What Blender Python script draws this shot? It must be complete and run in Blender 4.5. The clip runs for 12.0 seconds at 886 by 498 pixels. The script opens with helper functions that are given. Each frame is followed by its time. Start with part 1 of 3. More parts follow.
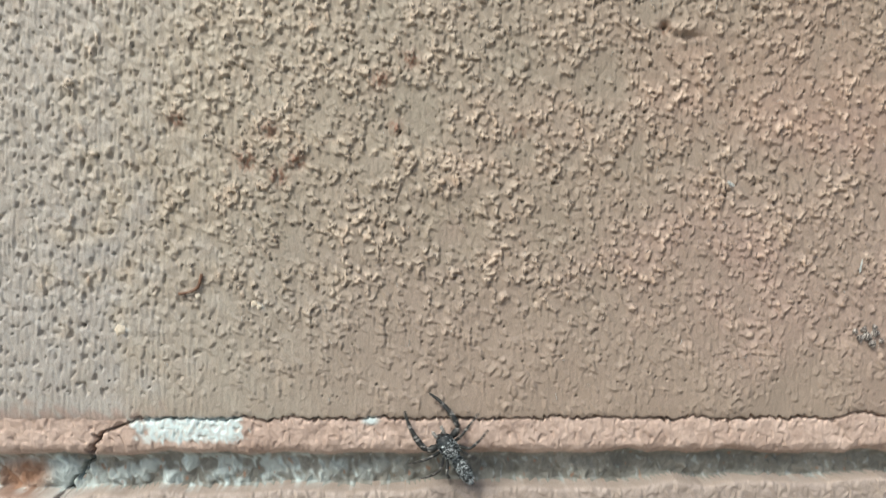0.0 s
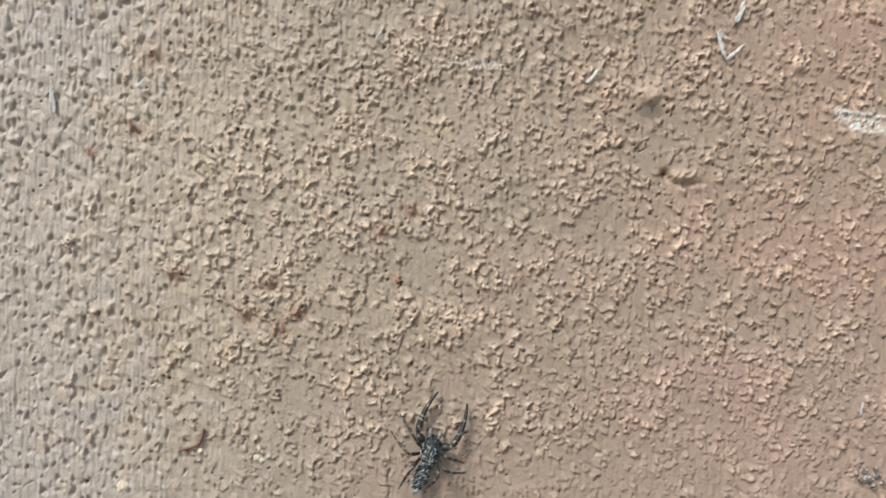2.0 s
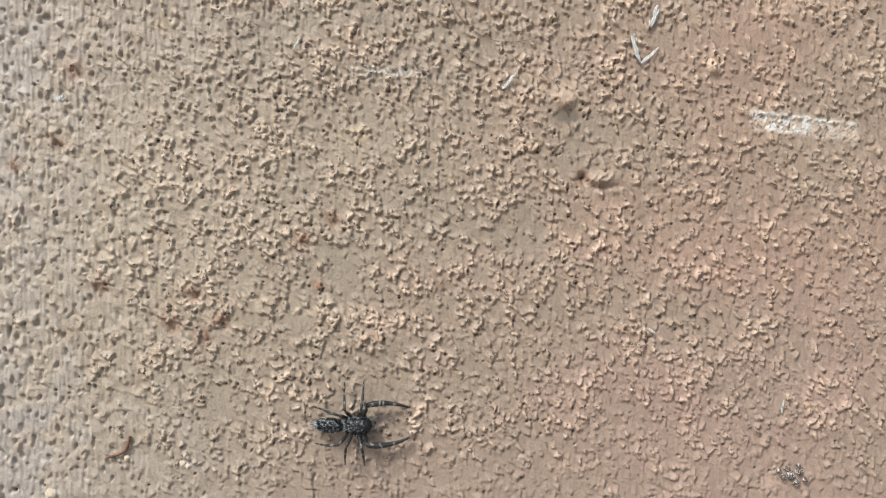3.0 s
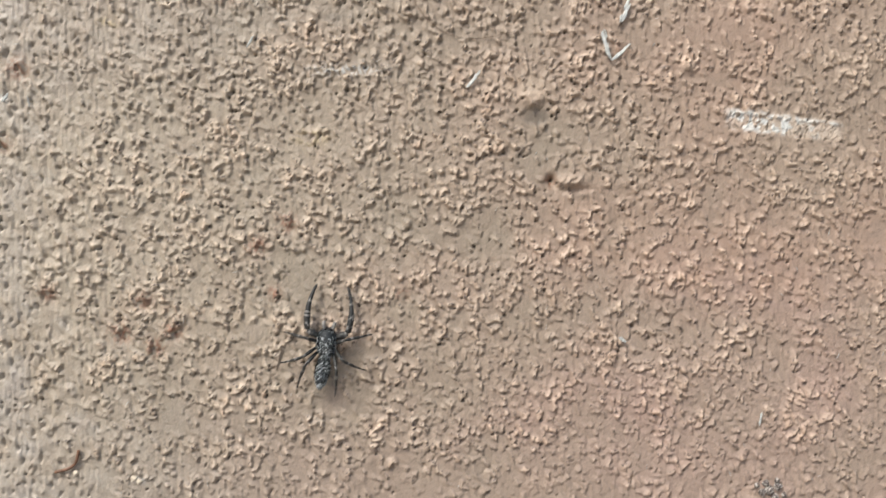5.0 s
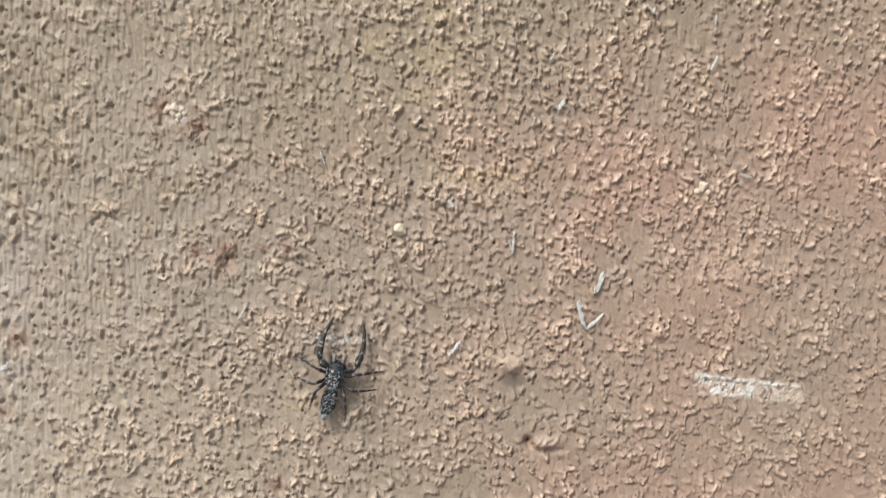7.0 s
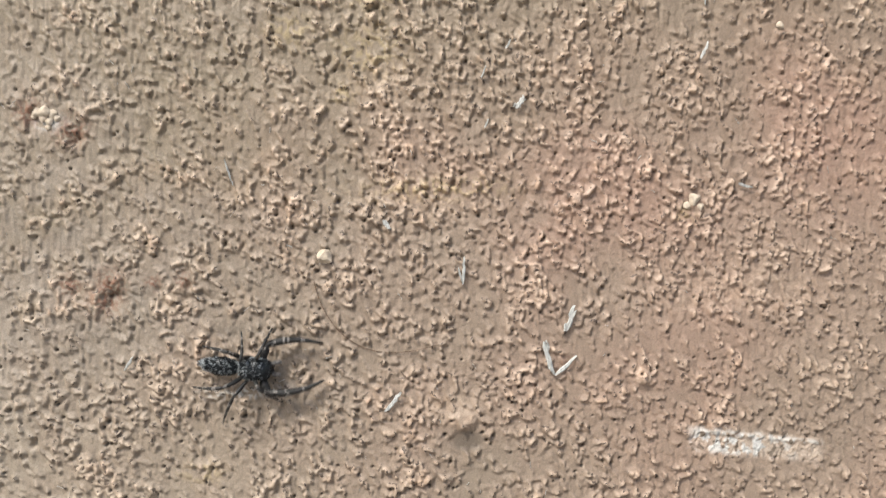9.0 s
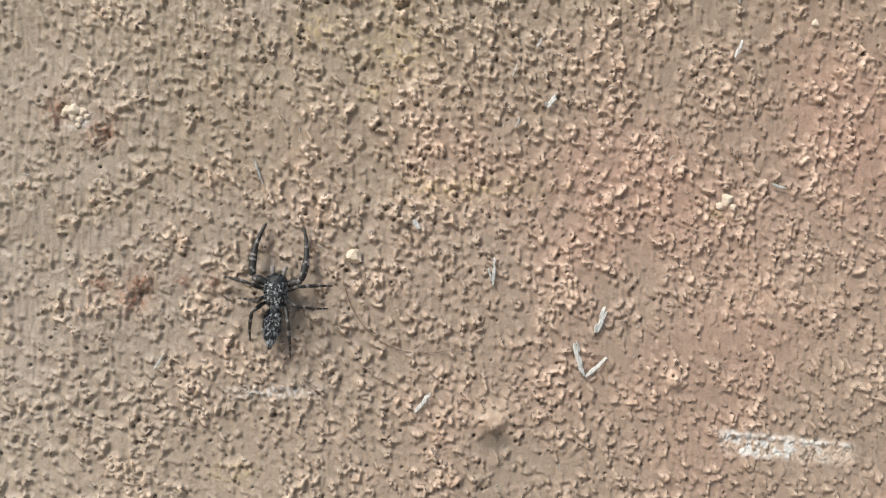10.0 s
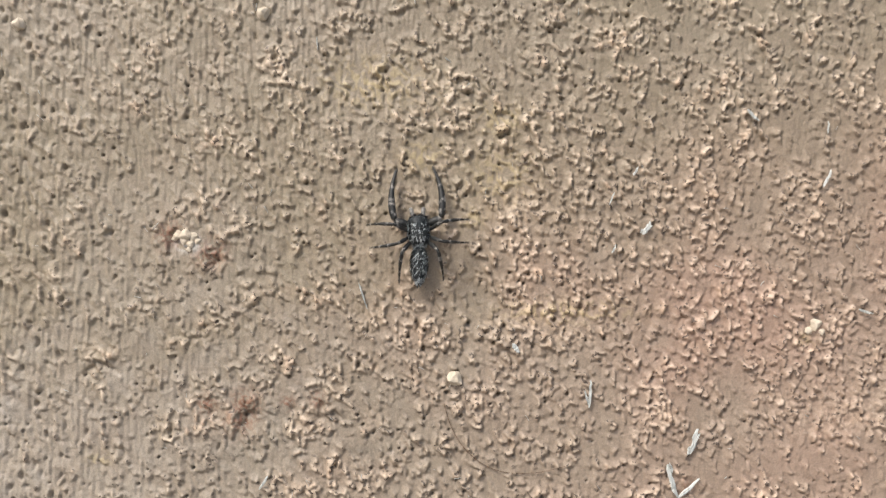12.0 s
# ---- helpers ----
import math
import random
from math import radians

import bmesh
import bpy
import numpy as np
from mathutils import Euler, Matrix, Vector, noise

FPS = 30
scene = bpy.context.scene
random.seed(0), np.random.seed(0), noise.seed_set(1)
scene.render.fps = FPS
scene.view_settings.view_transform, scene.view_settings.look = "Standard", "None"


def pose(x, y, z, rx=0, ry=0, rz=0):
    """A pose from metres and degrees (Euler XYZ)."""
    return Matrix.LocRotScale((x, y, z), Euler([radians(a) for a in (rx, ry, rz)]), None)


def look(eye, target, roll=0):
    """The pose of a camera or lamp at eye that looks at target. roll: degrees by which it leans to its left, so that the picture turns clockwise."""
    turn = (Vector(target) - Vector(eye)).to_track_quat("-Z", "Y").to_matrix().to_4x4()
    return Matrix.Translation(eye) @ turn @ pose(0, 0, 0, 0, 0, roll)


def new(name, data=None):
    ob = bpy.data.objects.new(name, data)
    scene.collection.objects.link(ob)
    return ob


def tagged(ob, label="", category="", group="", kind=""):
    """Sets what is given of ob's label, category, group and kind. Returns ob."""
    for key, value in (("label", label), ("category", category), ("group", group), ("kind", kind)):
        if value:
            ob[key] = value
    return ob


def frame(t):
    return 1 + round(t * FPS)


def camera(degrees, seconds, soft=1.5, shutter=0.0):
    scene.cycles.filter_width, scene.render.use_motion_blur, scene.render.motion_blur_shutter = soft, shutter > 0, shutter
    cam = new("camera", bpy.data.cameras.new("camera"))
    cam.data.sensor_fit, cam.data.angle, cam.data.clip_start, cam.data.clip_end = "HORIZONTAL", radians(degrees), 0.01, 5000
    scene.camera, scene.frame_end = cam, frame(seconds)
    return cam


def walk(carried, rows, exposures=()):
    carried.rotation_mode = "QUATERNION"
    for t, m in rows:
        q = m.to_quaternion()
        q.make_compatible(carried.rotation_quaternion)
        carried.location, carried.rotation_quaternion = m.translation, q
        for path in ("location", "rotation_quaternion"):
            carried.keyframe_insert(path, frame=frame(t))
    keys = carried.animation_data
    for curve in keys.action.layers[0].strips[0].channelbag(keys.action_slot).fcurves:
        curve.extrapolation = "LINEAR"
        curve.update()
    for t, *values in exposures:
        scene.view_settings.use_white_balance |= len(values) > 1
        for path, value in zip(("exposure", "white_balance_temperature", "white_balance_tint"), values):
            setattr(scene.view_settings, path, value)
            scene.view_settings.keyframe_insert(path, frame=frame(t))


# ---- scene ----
# Lengths in the plan below are in metres; x runs along the wall, z up, and the wall's face is the plane y = 0.
BASE = 0.45  # height of the plan's origin over the ground
cam = camera(65.0, 12.0, soft=1.2, shutter=0.3)
ROWS = [  # seconds, x, y, z, yaw, pitch, roll
    (0, 0.02434, -0.09759, 0.02097, -2.39, -1.43, 0.57),
    (0.2, 0.02515, -0.09885, 0.02634, -2.32, -1.30, 0.72),
    (0.5, 0.02160, -0.09810, 0.02951, -2.42, -1.45, 0.77),
    (0.7, 0.01518, -0.09412, 0.02738, -2.31, -1.12, 0.80),
    (1, 0.00891, -0.09243, 0.03064, -2.73, -1.24, 0.78),
    (1.2, 0.00786, -0.09220, 0.03386, -2.46, -1.28, 0.70),
    (1.5, 0.00657, -0.09391, 0.03740, -2.79, -1.47, 0.56),
    (1.8, 0.01826, -0.09519, 0.03943, -2.71, -1.23, 0.27),
    (2, 0.02362, -0.09712, 0.04201, -2.64, -1.39, 0.08),
    (2.2, 0.02845, -0.09915, 0.04531, -2.55, -1.34, -0.13),
    (2.5, 0.03283, -0.09997, 0.04533, -2.39, -1.22, -0.47),
    (2.8, 0.03467, -0.09897, 0.04291, -2.32, -1.21, -0.69),
    (3, 0.03529, -0.09893, 0.04258, -2.37, -1.30, -0.84),
    (3.2, 0.03524, -0.09785, 0.04130, -2.33, -1.48, -0.99),
    (4.8, 0.03801, -0.09263, 0.03991, -2.19, -1.53, -1.05),
    (5, 0.04117, -0.09497, 0.04364, -2.08, -1.55, -0.94),
    (5.2, 0.04390, -0.09445, 0.04620, -2.13, -1.13, -0.95),
    (5.5, 0.04430, -0.09482, 0.04946, -2.20, -1.22, -0.86),
    (5.7, 0.04162, -0.09466, 0.05326, -2.15, -1.13, -0.76),
    (6, 0.03973, -0.09486, 0.05744, -2.37, -0.77, -0.65),
    (6.2, 0.03984, -0.09465, 0.06122, -2.28, -0.70, -0.57),
    (6.5, 0.03877, -0.09605, 0.06718, -2.49, -0.61, -0.44),
    (6.8, 0.04074, -0.09750, 0.07282, -2.61, -0.46, -0.36),
    (7, 0.04274, -0.09898, 0.07879, -2.78, -0.44, -0.36),
    (7.2, 0.04432, -0.09971, 0.08199, -2.90, -0.23, -0.37),
    (8.8, 0.05375, -0.08456, 0.08221, -3.24, 0.88, -1.10),
    (9, 0.05084, -0.08129, 0.08050, -3.07, 0.70, -1.14),
    (9.2, 0.05069, -0.07933, 0.07872, -2.96, 0.72, -1.09),
    (9.5, 0.04948, -0.07737, 0.07903, -2.71, 0.28, -1.10),
    (9.8, 0.04761, -0.07986, 0.08028, -2.65, 0.53, -0.95),
    (10, 0.04821, -0.08060, 0.08121, -2.49, 0.25, -0.86),
    (10.2, 0.04611, -0.08017, 0.08296, -2.45, 0.45, -0.77),
    (10.5, 0.04271, -0.07969, 0.08636, -2.40, 0.35, -0.60),
    (10.8, 0.04064, -0.07870, 0.08700, -2.42, 0.88, -0.44),
    (11, 0.03934, -0.07798, 0.08799, -2.46, 0.69, -0.36),
    (11.2, 0.03825, -0.07830, 0.08999, -2.45, 0.73, -0.31),
    (11.5, 0.03671, -0.07966, 0.09179, -2.63, 0.87, -0.23),
    (11.8, 0.03612, -0.08006, 0.09242, -2.62, 1.36, -0.23),
    (12, 0.03636, -0.08241, 0.09436, -2.65, 1.25, -0.25),
]
walk(cam, [(t, pose(x, y, z + BASE) @ pose(0, 0, 0, 0, 0, yaw) @ pose(0, 0, 0, 90 + pitch) @ pose(0, 0, 0, 0, 0, roll))
           for t, x, y, z, yaw, pitch, roll in ROWS],
     exposures=[(0, 0.15, 6350, 4), (1, 0.11, 6380, 5), (2.5, 0.19, 6500, 9), (7, 0.21, 6550, 10), (9, 0.18, 6640, 11), (12, 0.20, 6600, 10.8)])

# ---- light ----
SUN_FROM = Vector((-0.52, -0.63, 0.95)).normalized()
world = bpy.data.worlds.new("sky")
scene.world = world
world.use_nodes = True
wn, wl = world.node_tree.nodes, world.node_tree.links
sky = wn.new("ShaderNodeTexSky")
sky.sky_type, sky.sun_disc = "NISHITA", False
sky.sun_elevation, sky.sun_rotation = math.asin(SUN_FROM.z), math.atan2(SUN_FROM.x, SUN_FROM.y)
sky.air_density, sky.dust_density = 1.0, 4.0
wl.new(sky.outputs[0], wn["Background"].inputs[0])
wn["Background"].inputs[1].default_value = 0.13
sun = new("sun", bpy.data.lights.new("sun", "SUN"))
sun.data.energy, sun.data.angle, sun.data.color = 3.2, radians(14), (1.0, 0.95, 0.88)
sun.matrix_world = look(SUN_FROM * 5, (0, 0, 0))


# ---- materials ----
def material(name, rough=0.6):
    m = bpy.data.materials.new(name)
    m.use_nodes = True
    n, l = m.node_tree.nodes, m.node_tree.links
    b = n["Principled BSDF"]
    b.inputs["Roughness"].default_value = rough
    return m, n, l, b


def noise_node(n, l, coord, scale, detail=4.0, rough=0.55, stretch=None):
    t = n.new("ShaderNodeTexNoise")
    t.inputs["Scale"].default_value, t.inputs["Detail"].default_value, t.inputs["Roughness"].default_value = scale, detail, rough
    if stretch:
        mp = n.new("ShaderNodeMapping")
        mp.inputs["Scale"].default_value = stretch
        l.new(coord, mp.inputs[0])
        coord = mp.outputs[0]
    l.new(coord, t.inputs["Vector"])
    return t.outputs[0]


def ramp(n, l, value, stops):
    r = n.new("ShaderNodeValToRGB")
    e = r.color_ramp.elements
    while len(e) < len(stops):
        e.new(0.5)
    for k, (p, c) in zip(e, stops):
        k.position, k.color = p, (*c, 1)
    l.new(value, r.inputs[0])
    return r.outputs[0]


def mix(n, l, fac, a, b, how="MIX"):
    x = n.new("ShaderNodeMix")
    x.data_type, x.blend_type = "RGBA", how
    for socket, v in ((x.inputs[0], fac), (x.inputs[6], a), (x.inputs[7], b)):
        if hasattr(v, "links"):
            l.new(v, socket)
        elif isinstance(v, tuple):
            socket.default_value = (*v, 1)
        else:
            socket.default_value = v
    return x.outputs[2]


def maths(n, l, how, a, b=0.0):
    x = n.new("ShaderNodeMath")
    x.operation = how
    for socket, v in zip(x.inputs, (a, b)):
        if hasattr(v, "links"):
            l.new(v, socket)
        else:
            socket.default_value = v
    return x.outputs[0]


def bump(n, l, bsdf, height, metres, strength=1.0):
    x = n.new("ShaderNodeBump")
    x.inputs["Distance"].default_value, x.inputs["Strength"].default_value = metres, strength
    l.new(height, x.inputs["Height"])
    l.new(x.outputs[0], bsdf.inputs["Normal"])


def attribute(n, name):
    a = n.new("ShaderNodeAttribute")
    a.attribute_name = name
    return a.outputs["Fac"]


def spots(n, l, value, lo, hi):
    return ramp(n, l, value, [(lo, (0, 0, 0)), (hi, (1, 1, 1))] if lo < hi else [(hi, (1, 1, 1)), (lo, (0, 0, 0))])


def brick_material():
    m, n, l, b = material("fired_clay_face", 0.52)
    co = n.new("ShaderNodeTexCoord").outputs["Object"]
    fine = noise_node(n, l, co, 2600, 4)
    mid = noise_node(n, l, co, 420, 5)
    wide = noise_node(n, l, co, 60, 4)
    base = mix(n, l, spots(n, l, wide, 0.35, 0.68), (0.270, 0.235, 0.182), (0.294, 0.246, 0.188))
    base = mix(n, l, attribute(n, "buff"), base, (0.408, 0.366, 0.292))
    base = mix(n, l, attribute(n, "grey"), base, (0.368, 0.357, 0.338))
    base = mix(n, l, attribute(n, "olive"), base, (0.236, 0.202, 0.138))
    base = mix(n, l, attribute(n, "red"), base, mix(n, l, attribute(n, "mauve"), (0.372, 0.238, 0.180), (0.362, 0.250, 0.212)))
    base = mix(n, l, maths(n, l, "MULTIPLY", spots(n, l, mid, 0.42, 0.72), 0.4), base, (0.245, 0.195, 0.150))
    # pale clay crust, whose colour also paints the light on crest tops
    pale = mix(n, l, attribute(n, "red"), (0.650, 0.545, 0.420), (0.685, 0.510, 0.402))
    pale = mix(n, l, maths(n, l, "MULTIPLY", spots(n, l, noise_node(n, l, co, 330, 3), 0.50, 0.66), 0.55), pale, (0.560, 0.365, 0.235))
    base = mix(n, l, attribute(n, "lit_crust"), base, pale)
    base = mix(n, l, attribute(n, "rust"), base, (0.230, 0.105, 0.060))
    base = mix(n, l, attribute(n, "lichen"), base, (0.560, 0.455, 0.225))
    base = mix(n, l, attribute(n, "lime"), base, (0.650, 0.690, 0.680))
    # painted shade of pits and creases, along with dark patches
    base = mix(n, l, attribute(n, "shade_stain"), base, (0.085, 0.076, 0.060))
    base = mix(n, l, maths(n, l, "MULTIPLY", spots(n, l, fine, 0.25, 0.75), 0.30), base, (0.225, 0.180, 0.140))
    speck = noise_node(n, l, co, 5200, 2, 0.5)
    base = mix(n, l, maths(n, l, "MULTIPLY", spots(n, l, speck, 0.52, 0.68), 0.24), base, (0.160, 0.125, 0.098))
    base = mix(n, l, maths(n, l, "MULTIPLY", spots(n, l, speck, 0.46, 0.30), 0.17), base, (0.520, 0.435, 0.360))
    # dark dots painted on torn clay for the shade in pinholes, without depth
    pore_shade = maths(n, l, "MULTIPLY", spots(n, l, noise_node(n, l, co, 2100, 1, 0.4), 0.625, 0.655), maths(n, l, "POWER", attribute(n, "torn"), 2.0))
    base = mix(n, l, maths(n, l, "MULTIPLY", pore_shade, 0.85), base, (0.045, 0.032, 0.025))
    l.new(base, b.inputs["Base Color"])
    l.new(ramp(n, l, mid, [(0.3, (0.48,) * 3), (0.7, (0.66,) * 3)]), b.inputs["Roughness"])
    streak = noise_node(n, l, co, 1500, 3, 0.5, (1, 1, 0.22))
    tears = noise_node(n, l, co, 1050, 2, 0.5, (1, 1, 0.75))
    crest = maths(n, l, "MULTIPLY", maths(n, l, "ABSOLUTE", maths(n, l, "SUBTRACT", tears, 0.5)), -5.0)
    crest = maths(n, l, "MAXIMUM", crest, -1.0)
    micro = maths(n, l, "ADD", maths(n, l, "MULTIPLY", streak, 0.20), maths(n, l, "MULTIPLY", fine, 0.38))
    bump(n, l, b, maths(n, l, "ADD", micro, maths(n, l, "MULTIPLY", maths(n, l, "MULTIPLY", crest, 0.18), attribute(n, "torn"))), 0.00020, 0.85)
    return m


def mortar_material(name, light, dark, rough, relief):
    m, n, l, b = material(name, rough)
    co = n.new("ShaderNodeTexCoord").outputs["Object"]
    grain = noise_node(n, l, co, 1500, 5, 0.65)
    mid = noise_node(n, l, co, 300, 5)
    base = mix(n, l, spots(n, l, noise_node(n, l, co, 140, 5, 0.65), 0.34, 0.66), dark, light)
    base = mix(n, l, maths(n, l, "MULTIPLY", spots(n, l, mid, 0.45, 0.7), 0.5), base, tuple(min(1, 1.25 * c) for c in light))
    base = mix(n, l, maths(n, l, "MULTIPLY", spots(n, l, grain, 0.35, 0.75), 0.45), base, tuple(0.55 * c for c in dark))
    base = mix(n, l, attribute(n, "lime"), base, (0.58, 0.68, 0.68))
    base = mix(n, l, attribute(n, "rust"), base, (0.30, 0.15, 0.08))
    l.new(base, b.inputs["Base Color"])
    bump(n, l, b, maths(n, l, "ADD", grain, maths(n, l, "MULTIPLY", mid, 0.9)), relief, 0.7)
    return m


def plain_material(name, a, c, scale, rough=0.6, relief=0.00005, stretch=None, speck=None):
    m, n, l, b = material(name, rough)
    co = n.new("ShaderNodeTexCoord").outputs["Object"]
    t = noise_node(n, l, co, scale, 4, 0.6, stretch)
    base = mix(n, l, spots(n, l, t, 0.35, 0.66), a, c)
    if speck:
        base = mix(n, l, spots(n, l, noise_node(n, l, co, scale * 1.8, 2), 0.53, 0.59), base, speck)
    l.new(base, b.inputs["Base Color"])
    bump(n, l, b, t, relief, 0.8)
    return m


CLAY = brick_material()
LIP = mortar_material("pink_mortar", (0.55, 0.43, 0.365), (0.36, 0.262, 0.212), 0.8, 0.00016)
BED = mortar_material("grey_mortar", (0.285, 0.280, 0.250), (0.150, 0.150, 0.132), 0.85, 0.00009)
PLAIN = plain_material("plain_clay", (0.27, 0.20, 0.15), (0.33, 0.22, 0.16), 90, 0.6, 0.0004)
EARTH = plain_material("pale_paving", (0.22, 0.20, 0.18), (0.30, 0.28, 0.25), 12, 0.9, 0.002)
STRAW = plain_material("bleached_straw", (0.34, 0.365, 0.36), (0.60, 0.63, 0.61), 3000, 0.45, 0.00003, (1, 1, 0.25))
CRUMB = plain_material("lime_crumb", (0.46, 0.40, 0.31), (0.66, 0.59, 0.48), 1500, 0.8, 0.0001)
DARKCRUMB = plain_material("soil_crumb", (0.04, 0.035, 0.034), (0.15, 0.13, 0.115), 2500, 0.9, 0.0001, None, (0.5, 0.47, 0.43))
HAIR = plain_material("brown_hair", (0.10, 0.065, 0.04), (0.16, 0.10, 0.06), 2000, 0.4, 0.00001)
FIBRE = plain_material("rusty_fibre", (0.10, 0.052, 0.032), (0.20, 0.105, 0.062), 2000, 0.7, 0.00003)
FUR = plain_material("grey_black_fur", (0.008, 0.012, 0.015), (0.046, 0.058, 0.065), 2200, 0.5, 0.00008)
LEGFUR = plain_material("banded_leg", (0.006, 0.007, 0.007), (0.026, 0.028, 0.028), 2400, 0.55, 0.00006)
PALEFUR = plain_material("pale_leg_band", (0.09, 0.09, 0.085), (0.26, 0.25, 0.235), 2600, 0.6, 0.00006)
WHITEFUR = plain_material("white_hair", (0.40, 0.45, 0.47), (0.66, 0.72, 0.74), 2600, 0.5, 0.00002)
SHINE, _n, _l, _b = material("black_eye", 0.12)
_b.inputs["Base Color"].default_value = (0.004, 0.004, 0.005, 1)


def part(name, bm, mat, parent=None, label="", smooth=True):
    mesh = bpy.data.meshes.new(name)
    for f in bm.faces:
        f.smooth = smooth
    bm.to_mesh(mesh)
    bm.free()
    for m in mat if isinstance(mat, (list, tuple)) else [mat]:
        mesh.materials.append(m)
    ob = new(name, mesh)
    if parent:
        ob.parent = parent
    if label:
        tagged(ob, label)
    return ob


# ---- the relief of the wall ----
STEP = 0.000135
X0, X1, Z0, Z1 = -0.0505, 0.1190, -0.0215, 0.1300
NX, NZ = int((X1 - X0) / STEP), int((Z1 - Z0) / STEP)
XS, ZS = np.linspace(X0, X1, NX), np.linspace(Z0, Z1, NZ)
GX, GZ = np.meshgrid(XS, ZS)
rng = np.random.default_rng(7)
KX, KZ = np.meshgrid(np.fft.fftfreq(NX, STEP), np.fft.fftfreq(NZ, STEP))


def field(wave, tall=1.0, band=0.45, lean=0.0):
    """A random field of that wavelength in metres, tall times longer upwards, leaning sideways by that much, with unit spread."""
    k = np.hypot(KX, tall * (KZ + lean * KX)) * wave
    g = np.fft.ifft2(np.fft.fft2(rng.standard_normal((NZ, NX))) * np.exp(-((k - 1) / band) ** 2 / 2)).real
    return g / g.std()


def softened(f, width):
    """The field blurred over that many metres."""
    return np.fft.ifft2(np.fft.fft2(f) * np.exp(-2 * (math.pi * width) ** 2 * (KX ** 2 + KZ ** 2))).real


def step(a, b, v):
    t = np.clip((v - a) / (b - a), 0, 1)
    return t * t * (3 - 2 * t)


def spot(x, z, rx, rz=None, power=2):
    """One at the place x, z, and falling to nought over rx and rz (centimetres)."""
    rz = rz or rx
    return np.exp(-(((GX - x / 100) / (rx / 100)) ** 2 + ((GZ - z / 100) / (rz / 100)) ** 2) ** (power / 2))


big, wide, patch = field(0.016), field(0.007), field(0.03)
shift_x, shift_z = field(0.0026), field(0.0023)


def twisted(f, much=0.00018):
    """The field drawn about by up to that many metres."""
    i = np.clip(np.arange(NX)[None, :] + much / STEP * shift_x, 0, NX - 1.001)
    j = np.clip(np.arange(NZ)[:, None] + much / STEP * shift_z, 0, NZ - 1.001)
    i0, j0 = i.astype(int), j.astype(int)
    u, v = i - i0, j - j0
    return (f[j0, i0] * (1 - u) + f[j0, i0 + 1] * u) * (1 - v) + (f[j0 + 1, i0] * (1 - u) + f[j0 + 1, i0 + 1] * u) * v


worm, worm2 = twisted(field(0.0018, 1.7, 0.5, -0.35)), twisted(field(0.00115, 1.6, 0.45, -0.3))
pimple, grit = twisted(field(0.00080, 1.5, 0.4, -0.3)), field(0.00048)
stria, breaks, plate = field(0.0008, 6.0, 0.5), twisted(field(0.0015, 1.5, 0.45, -0.3)), twisted(field(0.0042, 1.2, 0.5))
tear = twisted(field(0.0011, 2.1, 0.5, -0.05), 0.00010)
# Where the face is smooth: a band over the joint, and some worn patches
crack_z = -0.0055 + 0.00013 * np.interp(XS, np.linspace(X0, X1, 60), rng.standard_normal(60)) + 0.00009 * np.interp(XS, np.linspace(X0, X1, 240), rng.standard_normal(240)) + 0.0007 * np.exp(-((XS - 0.0895) / 0.003) ** 2)
over = GZ - crack_z[None, :]
busy = 0.68 + 0.11 * big + 0.15 * wide - 0.30 * (1 - step(0.002, 0.016, over)) - 0.35 * step(0.0, -0.035, GX)
for x, z, rx, rz in ((5.65, 6.05, 0.30, 0.20), (6.3, 4.75, 0.40, 0.18), (2.6, 3.75, 0.35, 0.25), (3.2, 9.35, 0.45, 0.35),
                     (8.0, 7.0, 1.0, 0.22)):
    busy -= 0.55 * spot(x, z, rx, rz)
for x, z, rx, rz in ((0.4, 3.2, 0.5, 0.7), (1.6, 6.4, 1.8, 0.35), (5.0, 6.35, 1.6, 0.35), (5.2, 8.7, 1.5, 0.5), (6.0, 10.4, 1.2, 0.8), (8.6, 8.3, 1.4, 0.8), (1.2, 4.3, 1.5, 0.4)):
    busy += 0.35 * spot(x, z, rx, rz)
busy = np.clip(busy, 0.05, 1.15)
left_side = step(0.006, -0.016, GX + 0.003 * wide)
# torn crests: broken, crooked ridges and round nodules that cling together, with flat dragged clay between
dragged = np.clip(step(0.030, -0.004, GX - 0.28 * np.clip(GZ - 0.065, 0, 1) + 0.004 * wide) * step(0.055, 0.075, GZ) + 0.5 * left_side, 0, 1)
chain = twisted(field(0.0029, 1.8, 0.5, -0.30), 0.00030)
nodule, nodule2 = twisted(field(0.00105, 1.35, 0.45, -0.10), 0.00015), field(0.00066, 1.1, 0.45)
seam, seam2 = twisted(field(0.0025, 1.6, 0.5, -0.35), 0.00038), twisted(field(0.0015, 1.4, 0.5, -0.35), 0.00026)
seam = seam * (1 - dragged) + dragged * twisted(field(0.0024, 2.8, 0.5, -0.12), 0.00030)
cling = 0.62 * chain + 0.45 * worm + 1.9 * (busy - 0.70) - 0.14 - 1.05 * left_side + 0.15 * dragged
beads = 0.72 + 0.20 * nodule2 + 0.17 * pimple
ridge = np.clip(1 - np.abs(seam / 0.42) ** 1.5, 0, 1) * step(-0.30, 0.30, cling + 0.3 * nodule2) * step(-0.7, 0.2, breaks) * beads
ridge2 = 0.78 * np.clip(1 - np.abs(seam2 / 0.40) ** 1.5, 0, 1) * step(0.0, 0.6, cling + 0.35 * pimple) * step(-0.6, 0.3, nodule) * beads
knob = 0.72 * np.clip((nodule + 0.55 * nodule2 - 0.95) / 1.5, 0, 1) ** 0.7 * step(-0.6, 0.6, cling)
